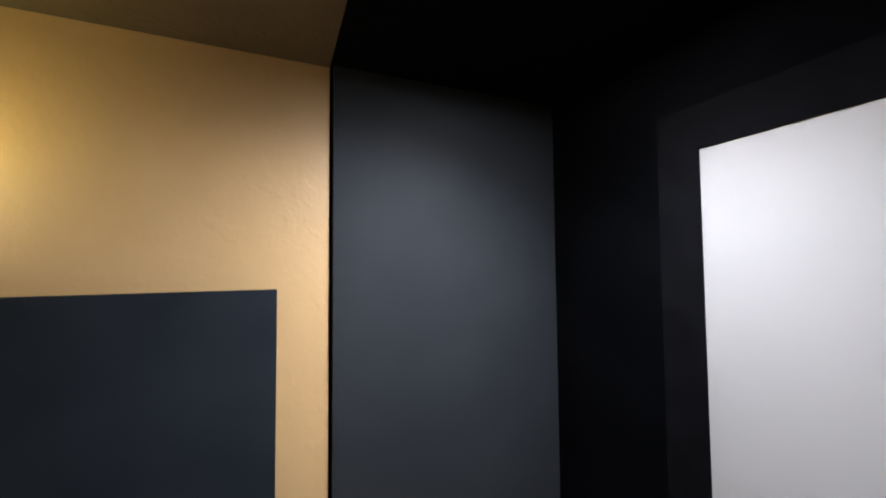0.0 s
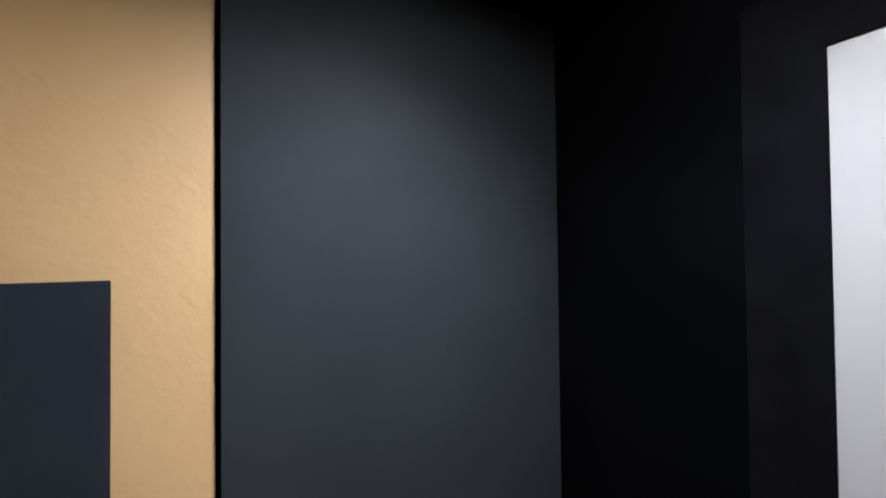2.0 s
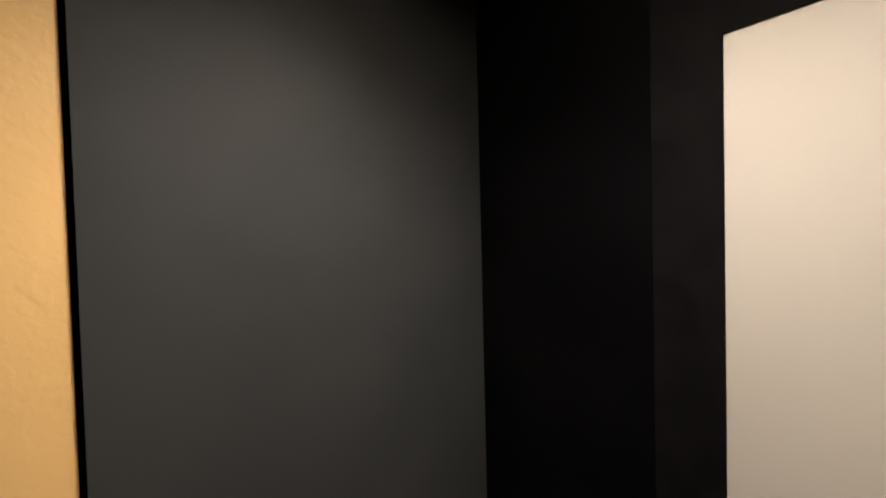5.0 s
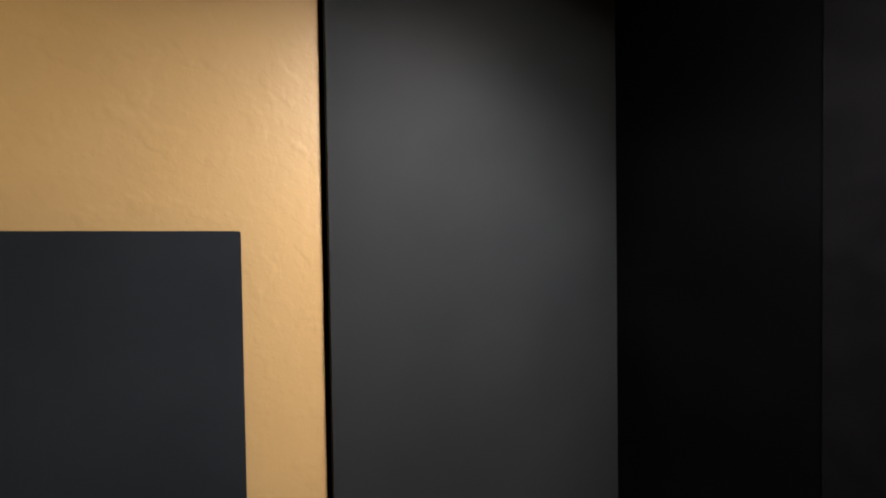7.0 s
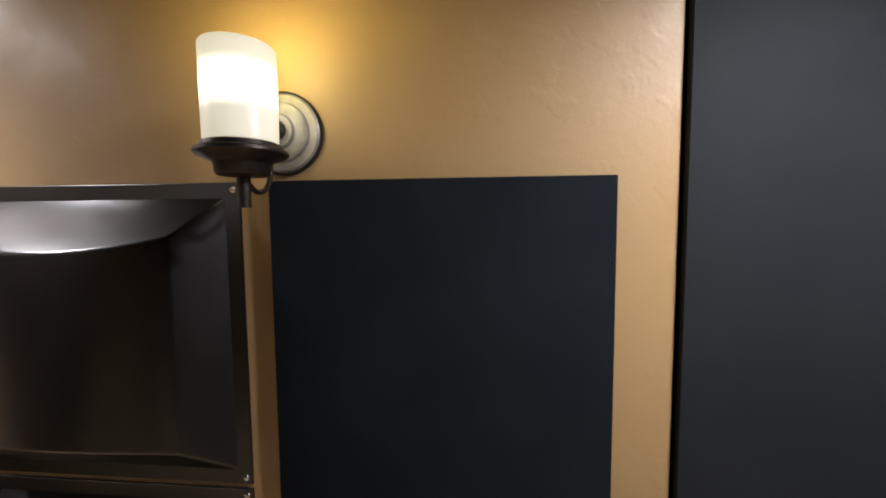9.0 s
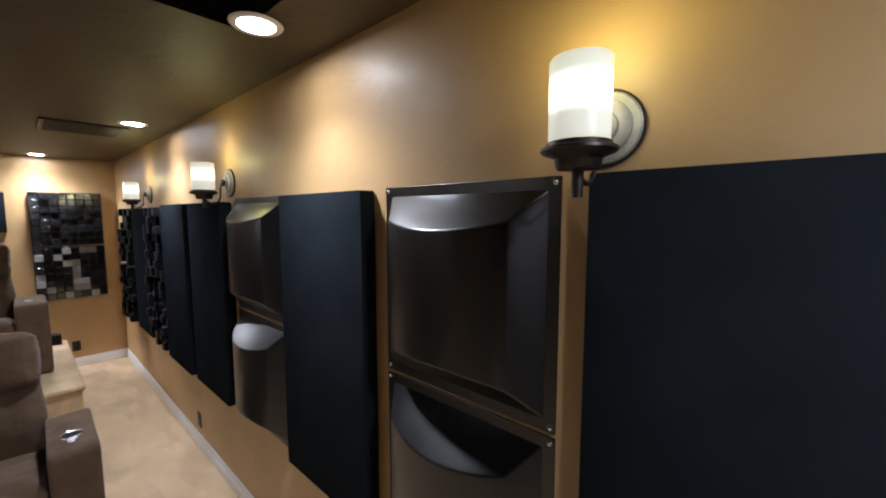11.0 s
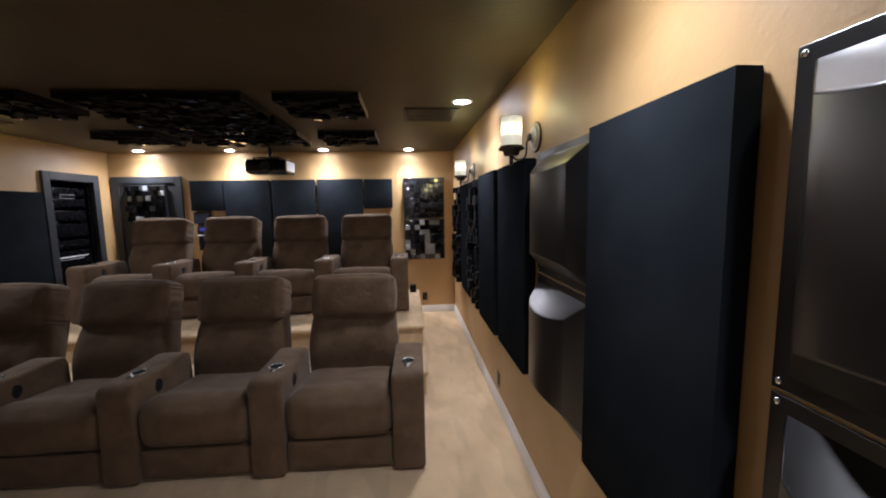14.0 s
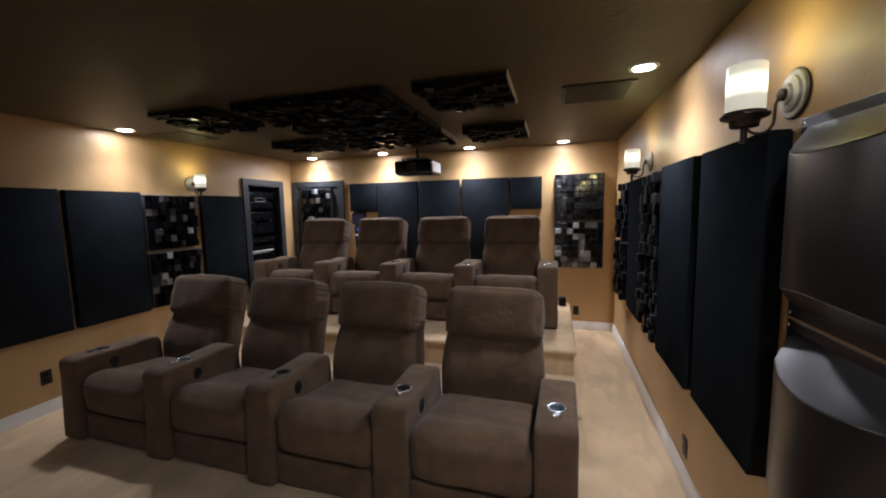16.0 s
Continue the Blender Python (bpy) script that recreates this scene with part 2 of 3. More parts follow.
def lathe(profile, seg=32, axis="z"):
    """A turned solid from (radius, height) pairs."""
    bm = bmesh.new()
    rings = []
    for r, h in profile:
        ring = []
        for i in range(seg):
            a = 2 * math.pi * i / seg
            c, s = r * math.cos(a), r * math.sin(a)
            ring.append(bm.verts.new((c, s, h) if axis == "z" else (-h, c, s) if axis == "-x" else (c, h, s)))
        rings.append(ring)
    for a, b in zip(rings, rings[1:]):
        for i in range(seg):
            bm.faces.new((a[i], a[(i + 1) % seg], b[(i + 1) % seg], b[i]))
    if profile[0][0] > 1e-6:
        bm.faces.new(rings[0][::-1])
    if profile[-1][0] > 1e-6:
        bm.faces.new(rings[-1])
    bmesh.ops.remove_doubles(bm, verts=bm.verts[:], dist=1e-6)
    bmesh.ops.recalc_face_normals(bm, faces=bm.faces[:])
    return bm


def tube(points, radius, seg=10):
    bm = bmesh.new()
    rings = []
    pts = [Vector(p) for p in points]
    for i, p in enumerate(pts):
        d = (pts[min(i + 1, len(pts) - 1)] - pts[max(i - 1, 0)]).normalized()
        q = d.to_track_quat("Z", "Y")
        rings.append([bm.verts.new(p + q @ Vector((radius * math.cos(2 * math.pi * k / seg), radius * math.sin(2 * math.pi * k / seg), 0))) for k in range(seg)])
    for a, b in zip(rings, rings[1:]):
        for i in range(seg):
            bm.faces.new((a[i], a[(i + 1) % seg], b[(i + 1) % seg], b[i]))
    bm.faces.new(rings[0][::-1])
    bm.faces.new(rings[-1])
    bmesh.ops.recalc_face_normals(bm, faces=bm.faces[:])
    return bm


def cushion(x0, x1, y0, y1, z0, z1, r, crown=0.0, cuts=7, lumps=0.004, seed=0.0):
    """A stuffed block: rounded edges of radius r, faces bulging by crown, slightly uneven."""
    bm = bmesh.new()
    bmesh.ops.create_cube(bm, size=2)
    bmesh.ops.subdivide_edges(bm, edges=bm.edges[:], cuts=cuts, use_grid_fill=True)
    half = Vector(((x1 - x0) / 2, (y1 - y0) / 2, (z1 - z0) / 2))
    mid = Vector(((x0 + x1) / 2, (y0 + y1) / 2, (z0 + z1) / 2))
    for v in bm.verts:
        u = v.co.copy()
        # spend the rows of vertices near the edges, where the rounding is
        q = Vector([math.copysign(abs(c) ** 0.75, c) for c in u])
        p = Vector([q[i] * half[i] for i in range(3)])
        core = Vector([max(-half[i] + r, min(half[i] - r, p[i])) for i in range(3)])
        d = p - core
        if d.length > 1e-9:
            p = core + d.normalized() * min(r, d.length if max(abs(q[0]), abs(q[1]), abs(q[2])) < 0.999 else r)
        for i in range(3):
            o = [j for j in range(3) if j != i]
            if abs(u[i]) > 0.999:
                p[i] += math.copysign(crown * (1 - abs(q[o[0]]) ** 2.5) * (1 - abs(q[o[1]]) ** 2.5), u[i])
        nz = noise.noise_vector((p + mid) * 5.0 + Vector((seed, seed * 1.7, 0)))
        v.co = mid + p + nz * lumps
    bmesh.ops.recalc_face_normals(bm, faces=bm.faces[:])
    return bm


def outline(points, x0, x1, bevel=0.0, seg=3):
    """A solid of the given side view, (y, z) pairs, from x0 to x1."""
    bm = bmesh.new()
    a = [bm.verts.new((x0, y, z)) for y, z in points]
    b = [bm.verts.new((x1, y, z)) for y, z in points]
    bm.faces.new(a)
    bm.faces.new(b[::-1])
    for i in range(len(a)):
        j = (i + 1) % len(a)
        bm.faces.new((a[j], a[i], b[i], b[j]))
    bmesh.ops.recalc_face_normals(bm, faces=bm.faces[:])
    if bevel:
        bmesh.ops.bevel(bm, geom=bm.edges[:], offset=bevel, segments=seg, affect="EDGES", profile=0.5)
    return bm


def structure(name, bm, mat, label, category):
    return tagged(part(name, bm, mat), label, category, kind="structure")


# ---- the room ----
T = 0.12
structure("floor", box(-W, 0, YF, YB, -T, 0), CARPET, "beige cut-pile carpet floor with brushed marks", "floor")
structure("wall_right", box(0, T, YS, YB, 0, H), GOLD, "gold painted wall with knockdown texture", "wall")
structure("wall_right_front", box(-0.016, T, YF - T, YS - 0.008, 0, H), BLACK, "black cloth covered wall beside the screen", "wall")
structure("wall_left", box(-W - T, -W, YS, 5.03, 0, H), GOLD, "gold painted wall with knockdown texture", "wall")
structure("wall_left_front", box(-W - T, -W + 0.019, YF - T, YS - 0.0095, 0, H), BLACK, "black cloth covered wall beside the screen", "wall")
structure("wall_left_end", box(-W - T, -W, 5.69, YB, 0, H), GOLD, "gold painted wall end beside the closet", "wall")
structure("wall_left_head", box(-W - T, -W, 5.03, 5.69, 2.03, H), GOLD, "gold painted wall over the closet opening", "wall")
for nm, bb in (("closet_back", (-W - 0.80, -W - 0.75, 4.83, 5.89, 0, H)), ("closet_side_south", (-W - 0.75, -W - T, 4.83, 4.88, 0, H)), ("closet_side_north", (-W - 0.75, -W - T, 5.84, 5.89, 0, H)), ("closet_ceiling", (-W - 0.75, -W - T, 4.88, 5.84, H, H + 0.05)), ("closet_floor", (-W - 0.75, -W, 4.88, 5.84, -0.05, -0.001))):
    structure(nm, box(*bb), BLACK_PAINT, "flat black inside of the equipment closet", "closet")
structure("wall_back", box(-W - T, T, YB, YB + T, 0, H), GOLD, "gold painted back wall with knockdown texture", "wall")
structure("wall_reveal", box(0.004, T, YS - 0.008, YS, 0, H), BLACK_PAINT, "dark gap between gold paint and black cloth", "wall")
structure("wall_front", box(-W + 0.019, -0.016, YF - T, YF, 0, H), BLACK_PAINT, "flat black painted screen wall", "wall")
structure("ceiling", box(-W - T, T, YS, YB + T, H, H + T), BROWN, "dark brown textured ceiling", "ceiling")
structure("ceiling_front", box(-W - T, T, YF - T, YS - 0.002, H, H + T), VELVET, "black cloth covered ceiling over the screen", "ceiling")
structure("ceiling_panel", box(-W + 0.285, -0.285, YS, 1.21, H - 0.006, H - 0.0005), VELVET, "black cloth panel on the brown ceiling", "ceiling")

# baseboards
BASE_H, BASE_T = 0.105, 0.016


def baseboard(name, x0, y0, x1, y1):
    """A moulded board from (x0, y0) to (x1, y1), its back to the wall on the left of that way."""
    profile = [(0.0, 0.0), (BASE_T, 0.0), (BASE_T, 0.055), (0.0145, 0.062), (0.0105, 0.078), (0.0085, 0.092), (0.0075, 0.100), (0.004, BASE_H), (0.0, BASE_H)]
    way = Vector((x1 - x0, y1 - y0, 0.0))
    side = Vector((way.y, -way.x, 0.0)).normalized()
    bm = bmesh.new()
    ends = [[bm.verts.new(Vector((x0, y0, z)) + side * (d + 0.0005) + way * k) for d, z in profile] for k in (0, 1)]
    for e in ends:
        bm.faces.new(e)
    for k in range(len(profile)):
        m = (k + 1) % len(profile)
        bm.faces.new((ends[0][k], ends[0][m], ends[1][m], ends[1][k]))
    bmesh.ops.recalc_face_normals(bm, faces=bm.faces[:])
    structure(name, bm, WHITE, "white painted moulded baseboard along the carpet", "baseboard")


baseboard("baseboard_right", 0.0, YB - BASE_T - 0.001, 0.0, YS)
baseboard("baseboard_left", -W, YS, -W, 4.90)
baseboard("baseboard_back", -3.885, YB, -0.0005, YB)

# carpeted platform of the back row, with a rounded nosing
platform = empty("platform", "carpeted platform step under the back row of seats", "platform", kind="structure")
part("platform_body", box(-4.43, RISER_X, RISER_Y, 5.62, 0.0005, RISER - 0.03), CARPET, platform)
part("platform_top", box(-4.452, RISER_X + 0.022, RISER_Y - 0.022, 5.642, RISER - 0.045, RISER, 0.020, 3), CARPET, platform, smooth=True)
STEP, STEP_Y = RISER / 2, 3.33
part("step_body", box(-4.43, RISER_X, STEP_Y, RISER_Y - 0.0005, 0.0005, STEP - 0.03), CARPET, platform)
part("step_tread", box(-4.452, RISER_X + 0.022, STEP_Y - 0.022, RISER_Y - 0.0008, STEP - 0.045, STEP, 0.020, 3), CARPET, platform, smooth=True)

# ---- the screen ----
SX0, SX1, SZ1 = -W + 0.4805, -0.4805, 2.182
SZ0 = SZ1 - (SX1 - SX0) * 9 / 16
screen = empty("projection_screen", "white projection screen in a black velvet frame", "screen")
part("screen_cloth", box(SX0 - 0.02, SX1 + 0.02, YF + 0.001, YF + 0.019, SZ0 - 0.02, SZ1 + 0.02), SCREEN, screen, "matt white screen cloth")
FR = 0.0895
for nm, b4 in (("frame_top", (SX0 - FR, SX1 + FR, SZ1, SZ1 + FR)), ("frame_bottom", (SX0 - FR, SX1 + FR, SZ0 - FR, SZ0)),
               ("frame_side", (SX0 - FR, SX0, SZ0, SZ1)), ("frame_side", (SX1, SX1 + FR, SZ0, SZ1))):
    bm = box(b4[0], b4[1], YF + 0.0005, YF + 0.022, b4[2], b4[3])
    part(nm, bm, VELVET, screen, "black velvet frame")


# ---- recessed downlights ----
def downlight():
    th = empty("downlight", "round recessed ceiling downlight, lit warm white", "ceiling light", group="recessed downlights")
    part("trim_ring", lathe([(0.058, -0.001), (0.060, -0.006), (0.080, -0.006), (0.084, -0.001), (0.084, 0.0)], 36), WHITE, th, "white trim ring", smooth=True)
    part("lens", lathe([(0.0, -0.003), (0.058, -0.003), (0.058, -0.0005), (0.0, -0.0005)], 32), LENS, th, "glowing frosted lens")
    return th


spot = bpy.data.lights.new("downlight_lamp", "SPOT")
spot.energy, spot.spot_size, spot.spot_blend = DOWNLIGHT_WATTS, radians(DOWNLIGHT_CONE), 1.0
spot.color, spot.shadow_soft_size = (1.0, 0.955, 0.915), 0.06
back_spot = bpy.data.lights.new("back_downlight_lamp", "SPOT")
back_spot.energy, back_spot.spot_size, back_spot.spot_blend = BACK_WATTS, radians(BACK_CONE), 1.0
back_spot.color, back_spot.shadow_soft_size = (1.0, 0.955, 0.915), 0.06
wide_spot = bpy.data.lights.new("front_downlight_lamp", "SPOT")
wide_spot.energy, wide_spot.spot_size, wide_spot.spot_blend = FRONT_WATTS, radians(FRONT_CONE), 1.0
wide_spot.color, wide_spot.shadow_soft_size = (1.0, 0.965, 0.93), 0.06
DL = [(-0.66, 5.79), (-1.858, 5.79), (-3.125, 5.81), (-4.315, 5.83), (-0.256, 3.25), (-4.66, 3.40), (-0.275, 1.13), (-0.512, -0.988)]
first = downlight()
for i, (x, y) in enumerate(DL):
    th = first if i == 0 else copy_thing(first, pose(x, y, H))
    # the one at the corner of the black cloth panel is set through it
    th.matrix_world = pose(x, y, H - 0.0065 if 0 < y < 2 else H)
    lamp = new("downlight_lamp", wide_spot if y < 0 else back_spot if y > 5 else spot)
    # every lamp is turned a little into the room
    lean_x = 16 if y > 5 else -12 if y < 0 else 0
    lean_y = 0 if y < 0 or y > 5 else 14 if x > -W / 2 else -26
    lamp.matrix_world = pose(x, y, H - 0.02, -lean_x, lean_y, 0)


# ---- wall sconces ----
def sconce():
    """Backplate on the wall plane x = 0, shade in front at -x."""
    th = empty("wall_sconce", "bronze wall sconce with a lit cream glass cylinder shade", "wall lamp", group="wall sconces")
    plate = part("backplate", lathe([(0.0, 0.0), (0.0765, 0.0), (0.0765, 0.008), (0.072, 0.013), (0.058, 0.014), (0.056, 0.021), (0.050, 0.024), (0.034, 0.025), (0.031, 0.033), (0.0, 0.034)], 40, "-x"), PEWTER, th, "stepped round grey-bronze backplate", smooth=True)
    part("rim", lathe([(0.076, 0.001), (0.0805, 0.001), (0.0805, 0.007), (0.076, 0.009)], 40, "-x"), BRONZE, plate, "dark rim", smooth=True)
    part("boss", lathe([(0.0, 0.030), (0.020, 0.030), (0.020, 0.044), (0.013, 0.050), (0.0, 0.052)], 24, "-x"), BRONZE, plate, smooth=True)
    pts = [(-0.046, 0, -0.004), (-0.055, 0, -0.03)]
    for i in range(13):
        a = math.radians(8 + 172 * i / 12)
        pts.append((-0.098 + 0.042 * math.cos(a), 0.0, -0.075 - 0.045 * math.sin(a)))
    part("arm", tube(pts, 0.0048), BRONZE, th, smooth=True)
    c = lathe([(0.0, -0.148), (0.010, -0.148), (0.011, -0.097), (0.038, -0.096), (0.041, -0.093), (0.043, -0.078), (0.046, -0.074), (0.066, -0.067), (0.070, -0.062), (0.0695, -0.057), (0.061, -0.054), (0.059, -0.047), (0.057, -0.046), (0.0, -0.045)], 36)
    bmesh.ops.translate(c, vec=(-0.14, 0, 0), verts=c.verts[:])
    part("cup", c, BRONZE, th, "dark bronze cup and stem", smooth=True)
    s = lathe([(0.052, -0.048), (0.0555, -0.044), (0.0560, 0.100), (0.0540, 0.103), (0.0520, 0.100), (0.0515, -0.042)], 40)
    bmesh.ops.translate(s, vec=(-0.14, 0, 0), verts=s.verts[:])
    part("shade", s, SHADE, th, "cream frosted glass cylinder, glowing", smooth=True)
    return th


bulb = bpy.data.lights.new("sconce_lamp", "POINT")
bulb.energy, bulb.color, bulb.shadow_soft_size = SCONCE_WATTS, (1.0, 0.84, 0.29), 0.055
sc = sconce()
SCONCES = [(-0.0005, 0.075, 0), (-0.0005, 2.215, 0), (-0.0005, 4.20, 0), (-W + 0.0005, 4.20, 180)]
for i, (x, y, a) in enumerate(SCONCES):
    m = pose(x, y, 1.995, 0, 0, a)
    th = sc if i == 0 else copy_thing(sc, m)
    th.matrix_world = m
    lamp = new("sconce_lamp", bulb)
    lamp.matrix_world = m @ pose(-0.14, 0, 0.118)


# ---- fabric panels ----
def panel(w, h, d):
    """Fabric-wrapped absorber: back on y = 0, face at -y."""
    th = empty("acoustic_panel", "flat charcoal fabric-wrapped acoustic panel on the wall", "acoustic panel", group="fabric acoustic panels")
    part("backing_frame", box(-w / 2 + 0.006, w / 2 - 0.006, -0.008, -0.0005, -h / 2 + 0.006, h / 2 - 0.006), DARK_CLOTH, th, "dark backing frame against the wall")
    bm = box(-w / 2, w / 2, -d, -0.007, -h / 2, h / 2)
    bmesh.ops.bevel(bm, geom=bm.edges[:], offset=0.0028, segments=2, affect="EDGES", profile=0.6)
    part("fabric_cover", bm, FABRIC, th, smooth=True)
    return th


def on_right(y0, y1, z0, z1, d):
    panel(y1 - y0, z1 - z0, d).matrix_world = pose(0, (y0 + y1) / 2, (z0 + z1) / 2, 0, 0, -90)


def on_left(y0, y1, z0, z1, d):
    panel(y1 - y0, z1 - z0, d).matrix_world = pose(-W, (y0 + y1) / 2, (z0 + z1) / 2, 0, 0, 90)


def on_back(x0, x1, z0, z1, d):
    panel(x1 - x0, z1 - z0, d).matrix_world = pose((x0 + x1) / 2, YB, (z0 + z1) / 2)


PZ0, PZ1 = 0.648, 1.897
on_right(-0.550, 0.098, PZ0, 1.9026, 0.0276)
on_right(0.863, 1.471, PZ0, PZ1, 0.066)
on_right(2.210, 2.820, 0.66, 1.885, 0.072)
on_right(2.890, 3.495, 0.66, 1.885, 0.085)
on_right(4.12, 4.73, 0.66, 1.87, 0.07)
on_left(2.27, 2.89, 0.66, 1.88, 0.066)
on_left(2.935, 3.565, 0.66, 1.875, 0.07)
on_left(4.27, 4.90, 0.66, 1.865, 0.06)
on_back(-3.762, -3.325, 1.625, 2.05, 0.06)
on_back(-3.303, -2.675, 0.82, 2.05, 0.06)
on_back(-2.645, -2.043, 0.82, 2.05, 0.06)
on_back(-2.005, -1.356, 0.82, 2.05, 0.06)
on_back(-1.33, -0.922, 1.62, 2.045, 0.06)


# ---- curved shell diffusers ----
def shell_diffuser(s=0.63):
    """A square flange with a bulging curved shell, back on y = 0, face at -y."""
    th = empty("curved_diffuser", "satin black moulded curved sound diffuser screwed to the wall", "sound diffuser", group="curved shell diffusers")
    part("flange", box(-s / 2, s / 2, -0.006, -0.0005, -s / 2, s / 2, 0.002), SHELL, th)
    bm = bmesh.new()
    n = 20
    foot, front = s / 2 - 0.032, s / 2 - 0.097
    zt, zf = s / 2 - 0.032, s / 2 - 0.107
    rows = []
    for z, f in ((-zt, 0), (-zf, 1), (zf, 1), (zt, 0)):
        row = []
        for i in range(n + 1):
            u = -1 + 2 * i / n
            if f:
                row.append(bm.verts.new((u * front, -0.079 - 0.05 * (1 - u * u), z - math.copysign(0.025 * (1 - u * u), z))))
            else:
                row.append(bm.verts.new((u * foot, -0.006, z)))
        rows.append(row)
    for a, b in zip(rows, rows[1:]):
        for i in range(n):
            bm.faces.new((a[i], a[i + 1], b[i + 1], b[i]))
    for k in (0, n):
        bm.faces.new([r[k] for r in rows])
    bmesh.ops.recalc_face_normals(bm, faces=bm.faces[:])
    sharp = [e for e in bm.edges if len(e.link_faces) == 2 and e.calc_face_angle(0) > 0.35]
    bmesh.ops.bevel(bm, geom=sharp, offset=0.0045, segments=3, affect="EDGES", profile=0.5)
    ob = part("shell", bm, SHELL, th, smooth=True)
    ob.data.set_sharp_from_angle(angle=radians(9))
    for sx_ in (-1, 1):
        for sz_ in (-1, 1):
            r = lathe([(0.0, 0.011), (0.004, 0.0105), (0.007, 0.008), (0.0075, 0.006), (0.0075, 0.004)], 12, "y")
            for v in r.verts:
                v.co = (v.co.x + sx_ * (s / 2 - 0.014), -v.co.y, v.co.z + sz_ * (s / 2 - 0.015))
            bmesh.ops.recalc_face_normals(r, faces=r.faces[:])
            part("screw", r, CHROME, th, "bright screw head", smooth=True)
    return th


shell = shell_diffuser()
SHELLS = [(0.484, 1.589), (0.484, 0.949), (1.85, 1.589), (1.85, 0.949)]
for i, (y, z) in enumerate(SHELLS):
    m = pose(0, y, z, 0, 0, -90)
    th = shell if i == 0 else copy_thing(shell, m)
    th.matrix_world = m


# ---- block diffusers ----
cube = box(-0.5, 0.5, -0.5, 0.5, -0.5, 0.5, 0.085, 1)
cube_mesh = bpy.data.meshes.new("block")
cube.to_mesh(cube_mesh)
cube.free()
# flat faces, with the chamfers shaded as if rounded
cube_mesh.polygons.foreach_set("use_smooth", [True] * len(cube_mesh.polygons))
cube_mesh.normals_split_custom_set_from_vertices([[math.copysign(1.0, c) if abs(c) > 0.49 else 0.0 for c in v.co] for v in cube_mesh.vertices])
cube_mesh.materials.append(BLOCK)
dark_mesh = cube_mesh.copy()
dark_mesh.materials.clear()
dark_mesh.materials.append(CEILING_BLOCK)
wall_mesh = cube_mesh.copy()
wall_mesh.materials.clear()
wall_mesh.materials.append(WALL_BLOCK)
side_mesh = cube_mesh.copy()
side_mesh.materials.clear()
side_mesh.materials.append(SIDE_BLOCK)


def block_diffuser(s=0.6, n=8, seed=1, deep=0.10, mesh=None, edge=None, tilt=1.5, lit_rim=None):
    """A tray of square blocks of uneven height, back on y = 0, faces towards -y."""
    th = empty("block_diffuser", "glossy black block sound diffuser with uneven square blocks", "sound diffuser", group="block diffusers")
    part("tray", box(-s / 2, s / 2, -0.014, -0.0005, -s / 2, s / 2, 0.003), PLASTIC, th, "thin black backing tray")
    if edge:
        part("tray_edge", box(s / 2, s / 2 + 0.006, -0.05, -0.0005, -s / 2, s / 2, 0.001, 1), edge, th, "pale tray edge")
    else:
        r, e = s / 2, 0.007
        for k, b6 in enumerate(((-r - e, -r, -r, r), (r, r + e, -r, r), (-r - e, r + e, r, r + e), (-r - e, r + e, -r - e, -r))):
            # the top rim's paler material stands for light falling on its upper face
            part("rim", box(b6[0], b6[1], -0.045, -0.0005, b6[2], b6[3], 0.001, 1), lit_rim if lit_rim and k == 2 else TRIM, th)
    rnd = random.Random(seed)
    c = s / n
    for i in range(n):
        for j in range(n):
            hgt = 0.02 + deep * rnd.choice((0.05, 0.2, 0.35, 0.5, 0.65, 0.8, 0.95))
            b = new("block", mesh or cube_mesh)
            b.parent = th
            b.matrix_basis = pose(-s / 2 + (i + 0.5) * c, -0.014 - hgt / 2 + 0.004, -s / 2 + (j + 0.5) * c, rnd.uniform(-tilt, tilt), 0, rnd.uniform(-tilt, tilt)) @ Matrix.Diagonal((c * 0.985, hgt, c * 0.985, 1))
    return th


seed = 1
for x, z in ((-0.452, 1.757), (-0.452, 1.138)):
    block_diffuser(0.59, 8, seed, 0.085, wall_mesh if z > 1.5 else None, tilt=0.0).matrix_world = pose(x, YB, z)
    seed += 1
for y, z in ((3.80, 1.575), (3.80, 0.965), (5.10, 1.575), (5.10, 0.965)):
    block_diffuser(0.585, 8, seed, 0.085, dark_mesh, tilt=1.5).matrix_world = pose(0, y, z, 0, 0, -90)
    seed += 1
# grey top rims here: light on the slate rim, put into its colour
for y, z in ((3.90, 1.565), (3.90, 0.955)):
    block_diffuser(0.57, 8, seed, 0.085, side_mesh, tilt=2.5, lit_rim=GREY).matrix_world = pose(-W, y, z, 0, 0, 90)
    seed += 1
CEILING = [(x, y) for y in (3.31, 4.70) for x in (-1.328, -2.138, -2.745, -3.555)] + [(-2.138, 4.005), (-2.745, 4.005)]
for x, y in CEILING:
    block_diffuser(0.60, 8, seed, 0.06, dark_mesh, TRAY if x > -1.5 or (x > -2.3 and y > 4.5) else PLASTIC, 3.0).matrix_world = pose(x, y, H, 90, 0, 0)
    seed += 1


# ---- ceiling grilles ----
def grille(x0, x1, y0, y1):
    th = empty("ceiling_grille", "dark brown painted square ceiling grille", "vent", group="ceiling grilles")
    part("frame", box(x0, x1, y0, y1, H - 0.012, H - 0.0005, 0.004), VENT, th)
    k = 14
    for i in range(k):
        y = y0 + 0.03 + (y1 - y0 - 0.06) * i / (k - 1)
        part("slat", box(x0 + 0.025, x1 - 0.025, y - 0.008, y + 0.008, H - 0.017, H - 0.011, 0.002, 1), VENT, th)


grille(-0.71, -0.245, 3.46, 3.915)
grille(-4.685, -4.225, 3.62, 4.07)


